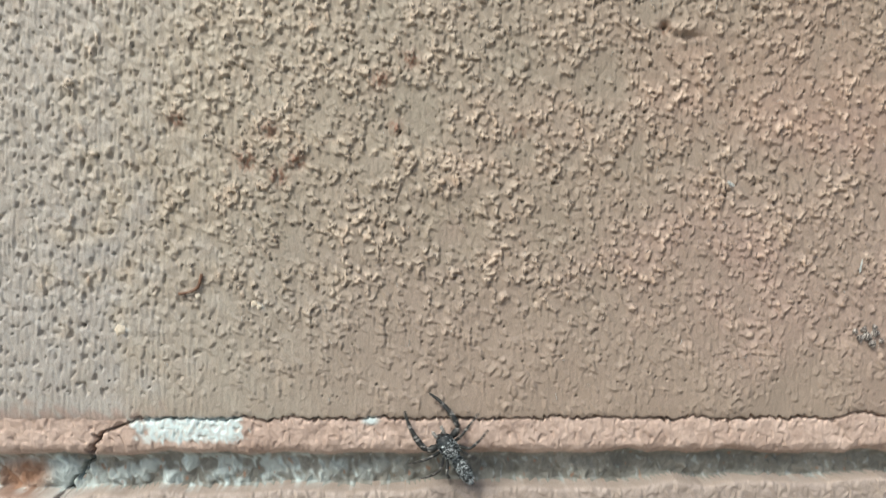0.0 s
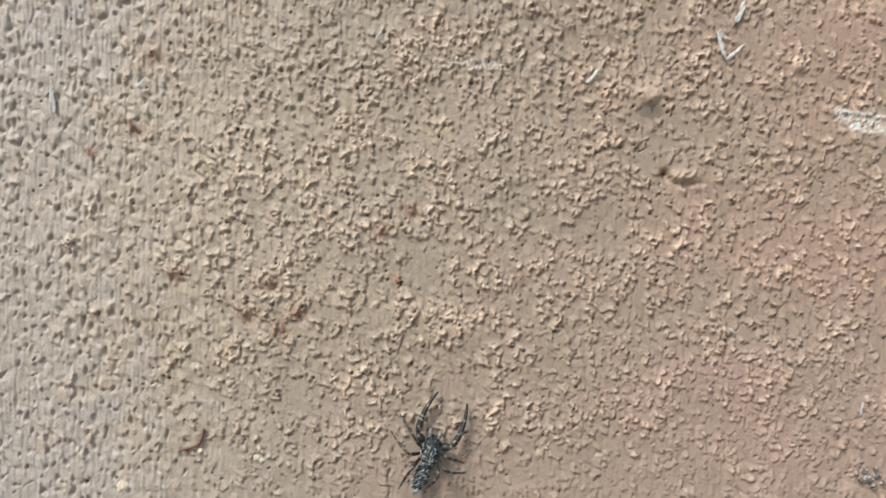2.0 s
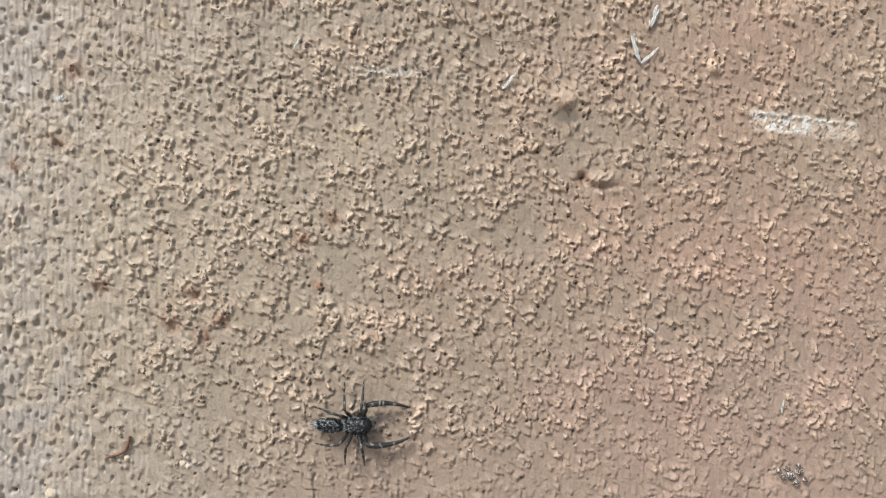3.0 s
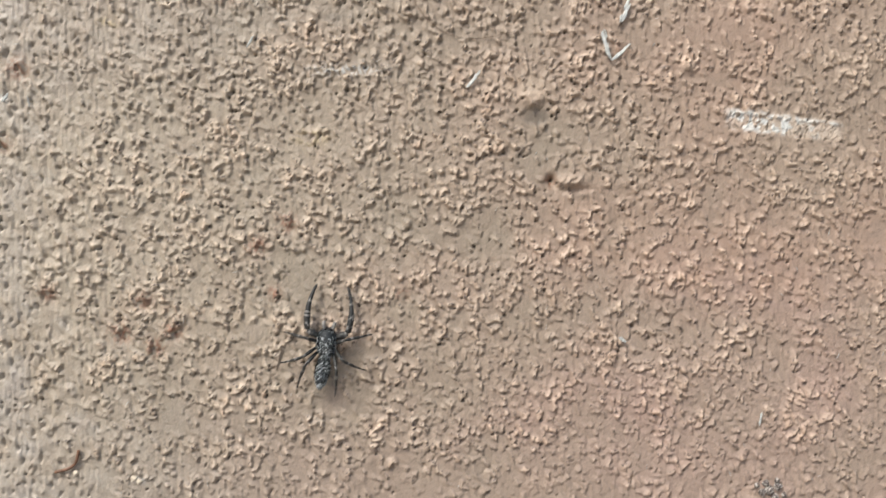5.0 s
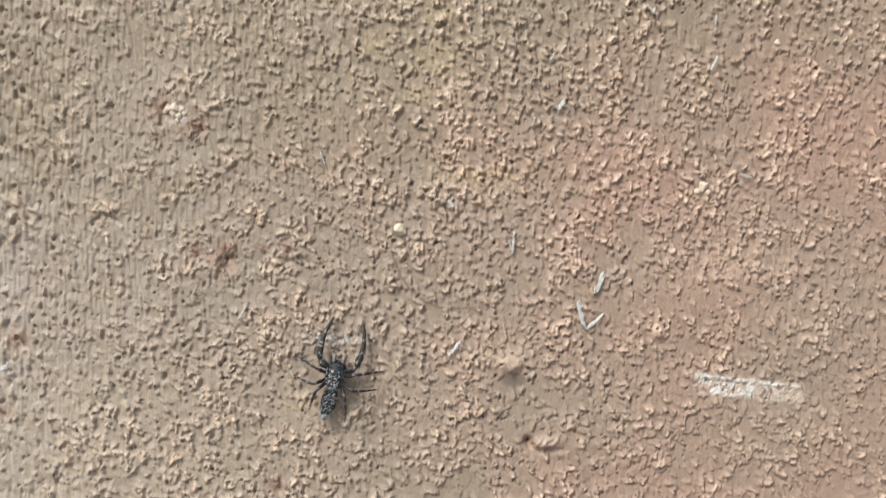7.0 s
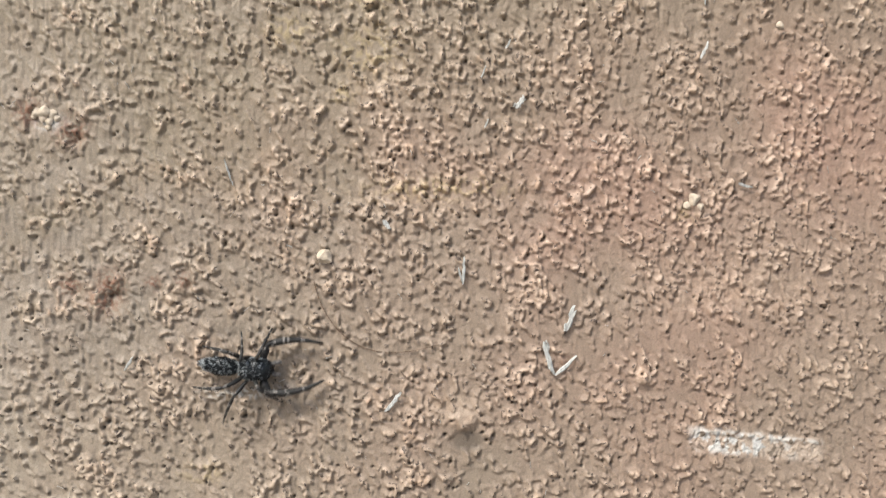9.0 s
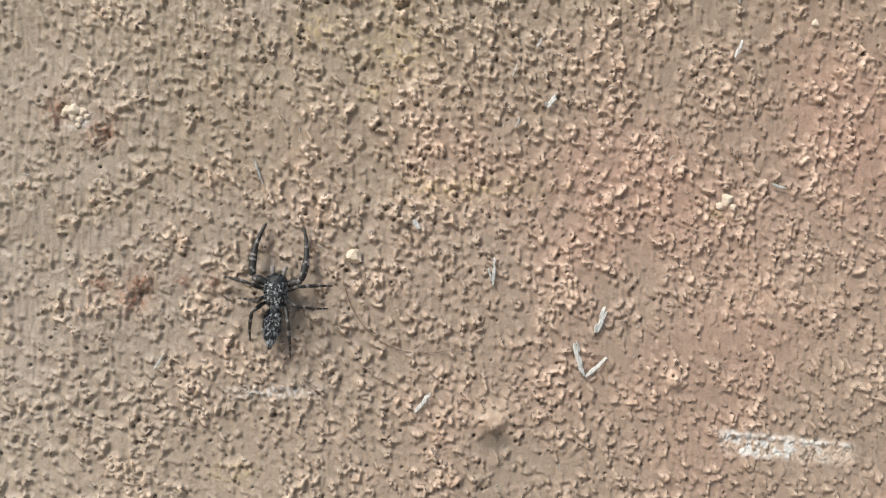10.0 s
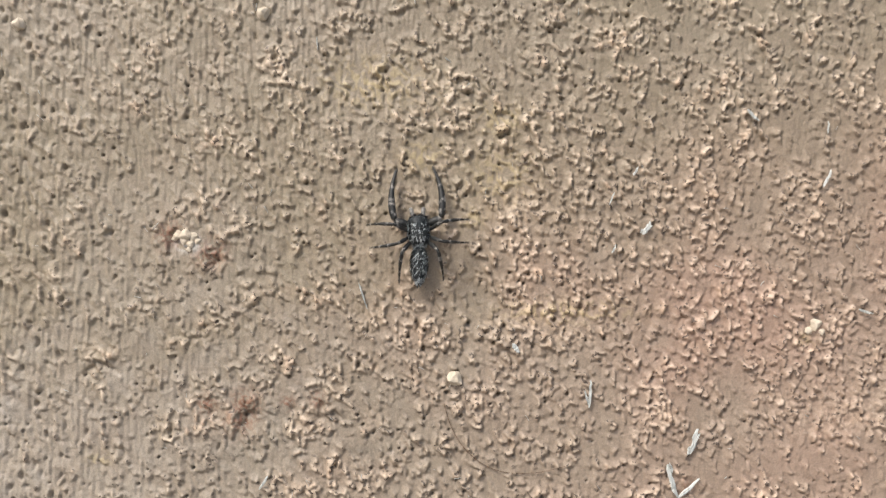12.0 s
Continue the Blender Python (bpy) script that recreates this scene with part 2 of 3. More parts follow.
strays = (0.7 - 0.35 * left_side) * np.clip((0.8 * worm2 + 0.6 * pimple + 0.3 * grit + 0.5 * busy - 1.75) / 1.2, 0, 1) ** 0.7
curd = np.maximum(np.maximum(ridge, ridge2), np.maximum(knob, strays)) + 0.16 * np.clip(cling, 0, 1.2) * (0.6 + 0.25 * nodule)
curd = np.clip(curd, 0, 1.4) * (1 - 0.42 * dragged) * (0.55 + 0.45 * step(0.005, 0.024, over))
# smeared: a gentle slope up to each crest, and a sudden edge beyond it
smear = curd.copy()
for k in range(1, 6):
    smear = np.maximum(smear, np.roll(np.roll(curd, -(k + 1) // 2, 1), k, 0) * (0.66 - 0.14 * k))
torn = softened(np.clip(0.00066 * smear, 0, 0.00088), 0.000095)
# the clay was dragged: each crest leaves a torn hollow under it, and bits were plucked out
drag = np.roll(np.roll(torn, 2, 1), -3, 0)
hollow = np.clip(drag - 0.8 * torn - 0.00008, 0, 1)
plucked = step(1.55, 2.7, tear + 0.15 * grit + 0.2 * wide - 0.55 + 1.15 * left_side + 0.1 * busy) * step(0.0015, 0.004, over)
plucked = softened(plucked, 0.00008)
hollow = softened(hollow, 0.00007)
relief = torn - 0.50 * hollow - 0.00046 * plucked + left_side * step(0.002, 0.02, over) * 0.00005 * worm
relief += np.clip(busy + 0.15, 0.35, 1) * (0.00003 * worm + 0.000022 * worm2 + 0.000012 * pimple + 0.000012 * grit) + 0.000020 * stria * (0.6 + 0.4 * left_side + 1.2 * dragged) + 0.00006 * big
# small blow-holes, most of them at the foot of a crest
holes = np.zeros_like(GX)
for _ in range(26000):
    x, z = rng.uniform(X0, X1), rng.uniform(-0.004, Z1)
    i, j, r = int((x - X0) / STEP) % NX, int((z - Z0) / STEP) % NZ, rng.uniform(0.00007, 0.00014)
    if (hollow[j, i] < 0.00014 or dragged[j, i] > rng.random() + 0.25) and rng.random() < 0.97:
        continue
    s = (slice(max(j - 5, 0), j + 6), slice(max(i - 5, 0), i + 6))
    holes[s] = np.maximum(holes[s], np.exp(-((GX[s] - x) ** 2 + (GZ[s] - z) ** 2) / r ** 2))
for x, z, r in ((5.50, 5.98, 0.00018), (5.94, 5.99, 0.00016), (5.99, 5.90, 0.00018), (5.58, 6.14, 0.00015), (5.97, 5.03, 0.00022), (6.04, 4.98, 0.00016), (7.84, 6.63, 0.00013), (-2.11, 0.75, 0.00026), (-1.70, 0.80, 0.00018)):
    holes = np.maximum(holes, np.exp(-((GX - x / 100) ** 2 + (GZ - z / 100) ** 2) / r ** 2))
relief -= 0.0010 * holes
# dents, lumps and scars of their own
relief *= 1 - 0.85 * spot(5.75, 5.90, 0.21, 0.12, 6) - 0.6 * spot(5.72, 6.15, 0.15, 0.10, 4) - 0.6 * spot(6.20, 5.00, 0.24, 0.09, 4)
relief -= 0.00025 * spot(5.75, 5.90, 0.21, 0.12, 6) - 0.00060 * spot(5.72, 6.15, 0.16, 0.11, 3) * (0.9 + 0.12 * nodule)
relief += 0.0006 * spot(7.85, 6.60, 0.085, 0.10, 4) - 0.0004 * spot(7.84, 6.63, 0.03)
relief += 0.0006 * spot(6.20, 5.01, 0.22, 0.075, 3) * (0.85 + 0.12 * nodule + 0.08 * nodule2) - 0.0011 * spot(5.97, 5.02, 0.07, 0.07) - 0.0005 * spot(6.28, 4.89, 0.22, 0.045)
scar_line = 5.86 - 0.128 * (GX * 100 - 8.3) + 0.0 * GZ
scar = step(8.32, 8.55, GX * 100) * step(10.10, 9.95, GX * 100) * np.exp(-(np.abs(GZ * 100 - scar_line) / 0.145) ** 6)
brow = scar * np.exp(-((GZ * 100 - scar_line - 0.10) / 0.035) ** 2)
relief = relief * (1 - 0.85 * scar) - 0.00006 * scar + 0.00022 * brow * (0.8 + 0.3 * nodule) + scar * (0.00004 * pimple + 0.00004 * grit)
# creases, each with a raised upper lip
for x, z, rx, rz in ((0.05, 8.33, 0.20, 0.045), (2.67, 7.66, 0.17, 0.045), (1.76, 7.69, 0.12, 0.05), (4.75, 8.39, 0.10, 0.05)):
    bent = z - 0.12 * np.abs(GX * 100 - x) / rx * (x < 1) + 0.025 * worm
    along = np.exp(-np.abs((GX * 100 - x) / rx) ** 4)
    relief += along * (0.0002 * np.exp(-((GZ * 100 - bent - 0.09) / 0.07) ** 2) - 0.0004 * np.exp(-((GZ * 100 - bent) / rz) ** 2))
# rust pits
rust = np.zeros_like(GX)
for x, z, r in ((-1.40, 5.62, 0.09), (2.36, 4.50, 0.10), (0.42, 3.48, 0.10), (0.10, 3.05, 0.12), (0.55, 2.85, 0.10), (2.15, 3.55, 0.08), (5.95, 5.02, 0.07),
                (-0.85, 3.6, 0.08), (-1.15, 6.6, 0.12), (1.65, 7.66, 0.14), (0.84, 9.78, 0.13), (1.30, 9.58, 0.14), (3.9, 3.5, 0.06), (-2.0, 5.3, 0.08),
                (1.26, 7.81, 0.09), (1.71, 7.81, 0.13), (2.20, 7.82, 0.06), (2.54, 7.85, 0.07), (1.95, 4.20, 0.10), (0.79, 3.06, 0.10)):
    rust = np.maximum(rust, spot(x, z, 1.25 * r) * step(-0.9, 0.5, pimple + 0.6 * grit))
    relief -= 0.0004 * spot(x + 0.05, z - 0.08, r * 0.7)
# the rounded lower edge of the brick, the joint and the brick below
edge = np.exp(-np.clip(over, 0, 1) / 0.0006)
relief = np.where(over > 0, relief * (1 - 0.8 * edge) - 0.00022 * edge, relief)
lip_z = -0.0109 + 0.00022 * np.interp(XS, np.linspace(X0, X1, 60), rng.standard_normal(60))
low_z = -0.0156 + 0.00025 * np.interp(XS, np.linspace(X0, X1, 40), rng.standard_normal(40)) + 0.011 * (XS - 0.03)
lip_z, low_z = lip_z[None, :] + 0 * GX, low_z[None, :] + 0 * GX
rough = 0.00007 * plate + 0.00003 * worm + 0.00001 * grit - 0.00022 * step(1.0, 1.8, breaks) + 0.00002 * nodule + 0.00002 * pimple
lip_y = -0.0002 + rough - 0.0004 * step(-0.009, -0.0103, GZ)
bed_y = -0.0034 + 0.00016 * plate + 0.00009 * worm + 0.00005 * worm2 + 0.00004 * grit - 0.0003 * step(lip_z - 0.0015, low_z, GZ)
under = step(lip_z + 0.0011, lip_z - 0.0012, GZ)
joint = lip_y * (1 - under) + bed_y * under
low_y = -0.0003 + 0.00006 * worm + 0.00005 * pimple - 0.0007 * np.exp(-np.clip(low_z - GZ, 0, 1) / 0.0004)
below = step(low_z + 0.00014, low_z - 0.00014, GZ)
joint = joint * (1 - below) + low_y * below
relief = np.where(over > 0, relief, joint)
# the crack between brick and mortar, which turns down through the mortar
line = np.abs(over + 0.00012 * worm2)
open_crack = step(-0.0150, -0.0135, GX) * (0.45 + 0.55 * step(-0.6, 0.3, field(0.005, 1.0)))
wide_crack = 0.00011 + 0.00009 * step(0.2, 1.5, wide)
crack = np.exp(-(line / wide_crack) ** 2) * open_crack
down_x = np.interp(ZS, [-0.018, -0.0163, -0.0123, -0.0076, -0.0057, -0.005], [-0.0262, -0.0248, -0.0217, -0.0190, -0.0140, -0.0135])[:, None]
slant = np.exp(-((GX - down_x + 0.00025 * worm2) / 0.00030) ** 2) * step(-0.0050, -0.0056, GZ) * step(-0.0178, -0.0168, GZ)
relief -= 0.0026 * np.maximum(crack, slant)

blotch, drip = twisted(field(0.0016, 1.1)), twisted(field(0.0024, 2.6))
upper = GZ * 100 - scar_line
lime = scar * np.clip(0.14 + 1.0 * step(-0.05, 0.45, 0.8 * blotch + 0.7 * drip + 0.25 * grit + 2.2 * upper) * step(9.60, 9.40, GX * 100 + 0.1 * wide), 0, 0.95)
lime = np.maximum(lime, 0.85 * brow * step(-0.8, 0.2, breaks))
lime *= 1 - 0.95 * step(1.3, 1.8, tear + 0.45 * pimple)
limed = step(-0.0146, -0.0125, GX + 0.0006 * worm) * step(0.0008, -0.0002, GX + 0.0006 * worm2) * step(-0.0091, -0.0083, GZ + 0.0003 * worm2) * step(-0.0050, -0.0056, GZ)
limed = np.maximum(limed * (0.62 + 0.38 * step(-1.0, 0.5, pimple + 0.4 * grit)), 0.9 * spot(1.84, -0.58, 0.12, 0.06, 4))
lime = np.maximum(lime, limed)
rust = np.maximum(rust, 0.45 * spot(6.92, 6.80, 0.12, 0.13, 3) * step(-0.8, 0.6, pimple + 0.5 * grit))
for x, z, rx, rz in ((3.2, 6.55, 0.45, 0.07), (0.3, 1.05, 0.08, 0.05), (-1.6, 0.70, 0.10, 0.06), (-1.35, 6.2, 0.05, 0.05), (1.05, 9.68, 0.15, 0.10)):
    lime = np.maximum(lime, 0.8 * spot(x, z, rx, rz) * step(0.2, 1.0, pimple + 0.5))
bed = under * (1 - below)
lime = np.maximum(lime, bed * (0.30 * step(0.9, 2.0, breaks + 0.4 * pimple) + 0.55 * step(0.034, 0.000, GX) * step(-1.0, 1.0, plate + 0.6 * breaks)))
lime = np.maximum(lime, 0.7 * spot(-2.55, -1.45, 0.35, 0.25, 4))
rust = np.maximum(rust, 0.8 * spot(-3.1, -1.45, 0.4, 0.3, 4))
rust = np.maximum(rust, bed * 0.6 * step(1.8, 2.4, tear))
# crest tops painted paler by height as if lit; ochre smears are clay colour
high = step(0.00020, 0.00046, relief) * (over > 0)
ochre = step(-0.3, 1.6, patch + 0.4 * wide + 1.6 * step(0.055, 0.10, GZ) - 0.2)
lit_crust = np.clip(step(0.004, 0.022, over) * high * (0.46 + 0.30 * ochre) + 0.15 * ochre * step(0.8, 2.0, wide + 0.3 * worm), 0, 0.8)
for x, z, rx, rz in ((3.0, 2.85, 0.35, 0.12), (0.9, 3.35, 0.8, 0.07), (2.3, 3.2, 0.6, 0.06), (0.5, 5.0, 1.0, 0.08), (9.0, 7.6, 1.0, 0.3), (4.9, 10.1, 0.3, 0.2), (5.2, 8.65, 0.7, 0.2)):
    lit_crust = np.maximum(lit_crust, 0.55 * spot(x, z, rx, rz) * step(-1.2, 0.8, worm2 + pimple))
tone = np.interp(ZS, [0.0, 0.012, 0.020, 0.042, 0.055, 0.072, 0.085, 0.103, 0.120], [0.5, 0.65, 0.85, 0.55, 0.40, 0.48, 0.68, 0.70, 0.5])[:, None]
red = tone * step(0.012, 0.088, GX + 0.006 * big + 0.003 * wide) * step(0.124, 0.086, GZ - 0.25 * (GX - 0.07)) * (0.75 + 0.25 * np.clip(patch, -1, 1))
low_band = step(0.030, 0.006, GZ + 0.003 * wide)
red = np.maximum(red, 0.30 * low_band * step(-0.004, 0.030, GX))
red = np.maximum(red, 0.6 * step(0.0022, 0.0, over + 0.0005 * worm) * step(-0.006, -0.016, GX))
red = np.where(over > 0, np.clip(1.15 * red, 0, 1), 0.4)
grey = np.where(over > 0, 0.30 * low_band * step(0.045, -0.012, GX) + 0.22 * dragged * step(0.05, 0.07, GZ) + 0.62 * step(-0.006, -0.026, GX + 0.003 * wide + 0.002 * big), 0.65)
buff = (over > 0) * np.clip(0.30 * spot(1.4, 4.9, 3.0, 1.9) + 0.62 * step(0.018, -0.014, GX + 0.004 * wide) * (1 - 0.45 * step(0.058, 0.074, GZ) * step(0.092, 0.078, GZ)) + 0.3 * step(-0.008, -0.022, GX + 0.002 * wide), 0, 0.9)
olive = 0.9 * step(0.078, 0.101, GZ + 0.003 * wide + 0.12 * (0.05 - GX)) * (0.8 + 0.2 * np.clip(patch, -1, 1))
# shade painted into pits, creases and below the lump; dark patches elsewhere
shade_stain = np.where(over > 0, 0, 0.04) + np.clip(0.95 * step(0.15, 0.7, holes) * (over > 0) + 0.9 * scar * step(1.5, 1.9, tear + 0.45 * pimple) + 0.72 * spot(5.76, 5.89, 0.20, 0.125, 6) + 0.4 * spot(6.35, 4.80, 0.22, 0.06) + 0.4 * spot(1.22, 9.70, 0.09, 0.06) + 0.3 * spot(8.64, 8.54, 0.1, 0.06) + 0.4 * spot(2.67, 7.66, 0.2, 0.05) + 0.45 * spot(1.76, 7.69, 0.14, 0.06)
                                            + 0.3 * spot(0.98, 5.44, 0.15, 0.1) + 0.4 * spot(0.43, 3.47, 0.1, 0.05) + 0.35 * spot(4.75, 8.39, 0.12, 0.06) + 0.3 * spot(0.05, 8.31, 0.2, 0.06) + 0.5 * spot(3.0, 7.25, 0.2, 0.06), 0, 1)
lit_crust *= 1 - 0.8 * spot(5.68, 5.98, 0.3, 0.18, 4) - 0.7 * spot(6.20, 5.00, 0.26, 0.12, 4)
lit_crust = np.maximum(lit_crust, 0.62 * scar * (0.80 + 0.20 * np.clip(worm2, -1, 1)))
lit_crust = np.maximum(lit_crust, 0.30 * spot(5.62, 6.28, 0.4, 0.2, 4))
lichen = np.zeros_like(GX)
for x, z, rx, rz in ((4.73, 10.49, 0.35, 0.30), (4.70, 11.16, 0.30, 0.18), (4.38, 9.98, 0.15, 0.12), (8.40, 8.52, 0.12, 0.08), (5.45, 8.86, 0.8, 0.12), (2.72, 5.64, 0.2, 0.12), (0.05, 7.2, 0.12, 0.08), (3.79, 10.72, 0.25, 0.2), (3.2, 11.6, 0.6, 0.3)):
    lichen = np.maximum(lichen, 0.48 * spot(x, z, rx, rz) * step(-0.6, 0.8, worm2 + pimple))
MASKS = {"mauve": step(0.048, 0.020, GZ + 0.004 * wide), "lichen": lichen, "lit_crust": lit_crust, "rust": rust, "lime": np.clip(lime, 0, 1), "red": red, "grey": grey, "buff": buff, "shade_stain": shade_stain, "olive": olive, "torn": np.where(over > 0, 0.35 + 0.65 * step(0.00003, 0.00022, torn), 0.3) * step(-0.002, 0.02, over) * (1 - scar)}


def relief_piece(name, keep, mat, deep, parent, label, lo, hi):
    """The squares of the relief for which keep holds, with a body of that depth behind them."""
    jj, ii = np.nonzero(keep[:-1, :-1])
    quads = np.stack([jj * NX + ii, jj * NX + ii + 1, (jj + 1) * NX + ii + 1, (jj + 1) * NX + ii], 1)
    used, at = np.unique(quads, return_inverse=True)
    co = np.stack([GX.ravel()[used], -relief.ravel()[used], GZ.ravel()[used] + BASE], 1)
    x0, x1, z0, z1, y0, y1 = X0 + 0.0002, X1 - 0.0002, lo + BASE, hi + BASE, 0.0066, deep
    box = np.array([(x, y, z) for y in (y0, y1) for z in (z0, z1) for x in (x0, x1)])
    n = len(co)
    sides = np.array([(0, 2, 3, 1), (4, 5, 7, 6), (0, 1, 5, 4), (2, 6, 7, 3), (0, 4, 6, 2), (1, 3, 7, 5)]) + n
    co, faces = np.concatenate([co, box]), np.concatenate([at.reshape(-1, 4), sides])
    mesh = bpy.data.meshes.new(name)
    mesh.vertices.add(len(co))
    mesh.vertices.foreach_set("co", co.ravel())
    mesh.loops.add(faces.size)
    mesh.loops.foreach_set("vertex_index", faces.ravel().astype(np.int32))
    mesh.polygons.add(len(faces))
    mesh.polygons.foreach_set("loop_start", np.arange(0, faces.size, 4, dtype=np.int32))
    mesh.update(calc_edges=True)
    mesh.polygons.foreach_set("use_smooth", np.r_[np.ones(len(quads), bool), np.zeros(6, bool)])
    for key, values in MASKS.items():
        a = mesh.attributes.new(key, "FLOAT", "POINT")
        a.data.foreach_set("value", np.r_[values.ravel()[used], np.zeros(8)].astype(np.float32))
    mesh.materials.append(mat)
    ob = new(name, mesh)
    ob.parent = parent
    return tagged(ob, label)


def box_into(bm, x0, x1, y0, y1, z0, z1):
    v = [bm.verts.new((x, y, z)) for y in (y0, y1) for z in (z0, z1) for x in (x0, x1)]
    for f in ((0, 1, 3, 2), (5, 4, 6, 7), (4, 5, 1, 0), (2, 3, 7, 6), (4, 0, 2, 6), (1, 5, 7, 3)):
        bm.faces.new([v[k] for k in f])


def build_wall():
    bm = bmesh.new()
    for x0, x1, z0, z1 in ((-0.6, X0, 0, 1.1), (X1, 0.7, 0, 1.1), (X0, X1, 0, Z0 + BASE), (X0, X1, Z1 + BASE, 1.1)):
        box_into(bm, x0, x1, 0.0, 0.10, z0, z1)
    wall = tagged(part("wall_1", bm, PLAIN, smooth=False), "brown clay brick wall with a raked mortar joint", "wall", kind="structure")
    top, low = over > 0, GZ <= low_z
    lip = ~top & (GZ > lip_z)
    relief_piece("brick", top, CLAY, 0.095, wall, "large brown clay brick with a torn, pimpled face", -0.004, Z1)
    relief_piece("mortar_lip", lip, LIP, 0.09, wall, "cracked pink mortar edge with a white lime patch", -0.0100, -0.0058)
    relief_piece("mortar_bed", ~top & ~lip & ~low, BED, 0.09, wall, "dark grey weathered mortar in the raked joint", -0.0150, -0.0108)
    relief_piece("brick", low, CLAY, 0.095, wall, "smooth top edge of the brown brick below the joint", Z0, -0.0180)
    bm = bmesh.new()
    s = 400
    bm.faces.new([bm.verts.new(p) for p in ((-s, -s, 0), (s, -s, 0), (s, s, 0), (-s, s, 0))])
    tagged(part("ground", bm, EARTH), "plain pale paving before the wall", "ground", kind="structure")


def height(x, z):
    """How far the relief stands out at x, z (centimetres)."""
    i, j = int((x / 100 - X0) / STEP), int((z / 100 - Z0) / STEP)
    return float(relief[max(j - 2, 0):j + 3, max(i - 2, 0):i + 3].max())


build_wall()


# ---- small things on the wall ----
def lamella(bm, a, b, width, lift, r, blunt):
    """A flat splinter from a to b; blunt: how broad its ends are."""
    along = b - a
    side = Vector((along.z, 0, -along.x)).normalized()
    rings, n = [], 9
    for k in range(n):
        u = k / (n - 1)
        w = width / 200 * (blunt + (1 - blunt) * min(1, 5 * u, 2.6 * (1 - u)) ** 0.7) * r.uniform(0.78, 1.12)
        c = a + along * u + side * (width / 450) * math.sin(3 * u + 6 * r.random() * 0.3)
        c.y = -(lift + 0.22 * u * r.random()) / 1000
        t = 0.00009
        rings.append([bm.verts.new(c + side * w * p + Vector((0, -q * t, 0)) + along * (r.uniform(-0.03, 0.03) if k in (0, n - 1) else 0))
                      for p, q in ((-1, 0), (-0.55, 1), (-0.1, 0.55), (0.4, 1.25), (1, 0.1), (0, -0.8))])
    for p, q in zip(rings, rings[1:]):
        for k in range(6):
            bm.faces.new((p[k], p[(k + 1) % 6], q[(k + 1) % 6], q[k]))
    bm.faces.new(rings[0][::-1])
    bm.faces.new(rings[-1])


def sliver(x0, z0, x1, z1, width=0.05, mat=None, name="straw_sliver", label="bleached grey straw sliver stuck to the brick", lift=0.25, seed=0):
    """A flat, frayed splinter from one place to the other (centimetres)."""
    r = random.Random(int(1000 * (x0 + 3 * z0)) + seed)
    a, b = Vector((x0, 0, z0)) / 100, Vector((x1, 0, z1)) / 100
    bm = bmesh.new()
    lamella(bm, a, b, width * 0.85, lift, r, 0.45)
    if width >= 0.07:
        along = b - a
        side = Vector((along.z, 0, -along.x)).normalized() * width / 220
        u = r.uniform(0.45, 0.6)
        lamella(bm, a + along * u + side * 0.4, a + along * (u + 0.36) + side * 1.15, width * 0.36, lift + 0.05, r, 0.25)
        lamella(bm, a + along * 0.28 - side * 0.6, a - along * 0.05 - side * 0.85, width * 0.40, lift + 0.04, r, 0.25)
    mid = (a + b) / 2
    h = max(height(x0 + k * (x1 - x0) / 8, z0 + k * (z1 - z0) / 8) for k in range(9))
    bmesh.ops.translate(bm, verts=bm.verts, vec=(-mid.x, 0, -mid.z))
    ob = part(name, bm, mat or STRAW, smooth=False)
    ob.location = (mid.x, -max(h - 0.0002, 0.0), mid.z + BASE)
    return tagged(ob, label, "straw", "straw slivers on the wall")


def crumb(x, z, size, mat, name, label, category, flat=0.7, tall=1.0, seed=1):
    """A broken, lumpy grain (size in centimetres)."""
    bm = bmesh.new()
    bmesh.ops.create_icosphere(bm, subdivisions=2, radius=1)
    cut = [Vector((math.cos(2.1 * k + seed), -0.5, math.sin(2.1 * k + seed))).normalized() for k in range(3)]
    jolt = random.Random(seed)
    for v in bm.verts:
        p = v.co.copy()
        v.co *= 1 + 0.38 * noise.noise(p * 1.3 + Vector((seed * 7.1, 0, 0))) + 0.2 * noise.noise(p * 3.1 + Vector((0, seed * 3.3, 0))) + jolt.uniform(-0.10, 0.10)
        for c in cut:
            v.co -= c * max(0.0, v.co.dot(c) - 0.72)
        v.co = Vector((v.co.x, v.co.y * flat, v.co.z * tall)) * size / 200
    ob = part(name, bm, mat, smooth=False)
    ob.location = (x / 100, -height(x, z) - size / 200 * flat * 0.35, z / 100 + BASE)
    ob.rotation_euler = (0, radians(37 * seed), 0)
    return tagged(ob, label, category)


def strand(points, thick, mat, name, label, category):
    """A thin round strand through points (centimetres), lying on the relief."""
    cu = bpy.data.curves.new(name, "CURVE")
    cu.dimensions, cu.bevel_depth, cu.bevel_resolution, cu.use_fill_caps = "3D", thick / 2, 2, True
    sp = cu.splines.new("NURBS")
    sp.points.add(len(points) - 1)
    sp.use_endpoint_u, sp.order_u = True, 3
    for p, (x, z) in zip(sp.points, points):
        p.co = (x / 100, -height(x, z) - thick * 0.6, z / 100 + BASE, 1)
    tmp = bpy.data.objects.new(name, cu)
    mesh = bpy.data.meshes.new_from_object(tmp)
    mesh.name = name
    bpy.data.objects.remove(tmp)
    mesh.materials.append(mat)
    return tagged(new(name, mesh), label, category)


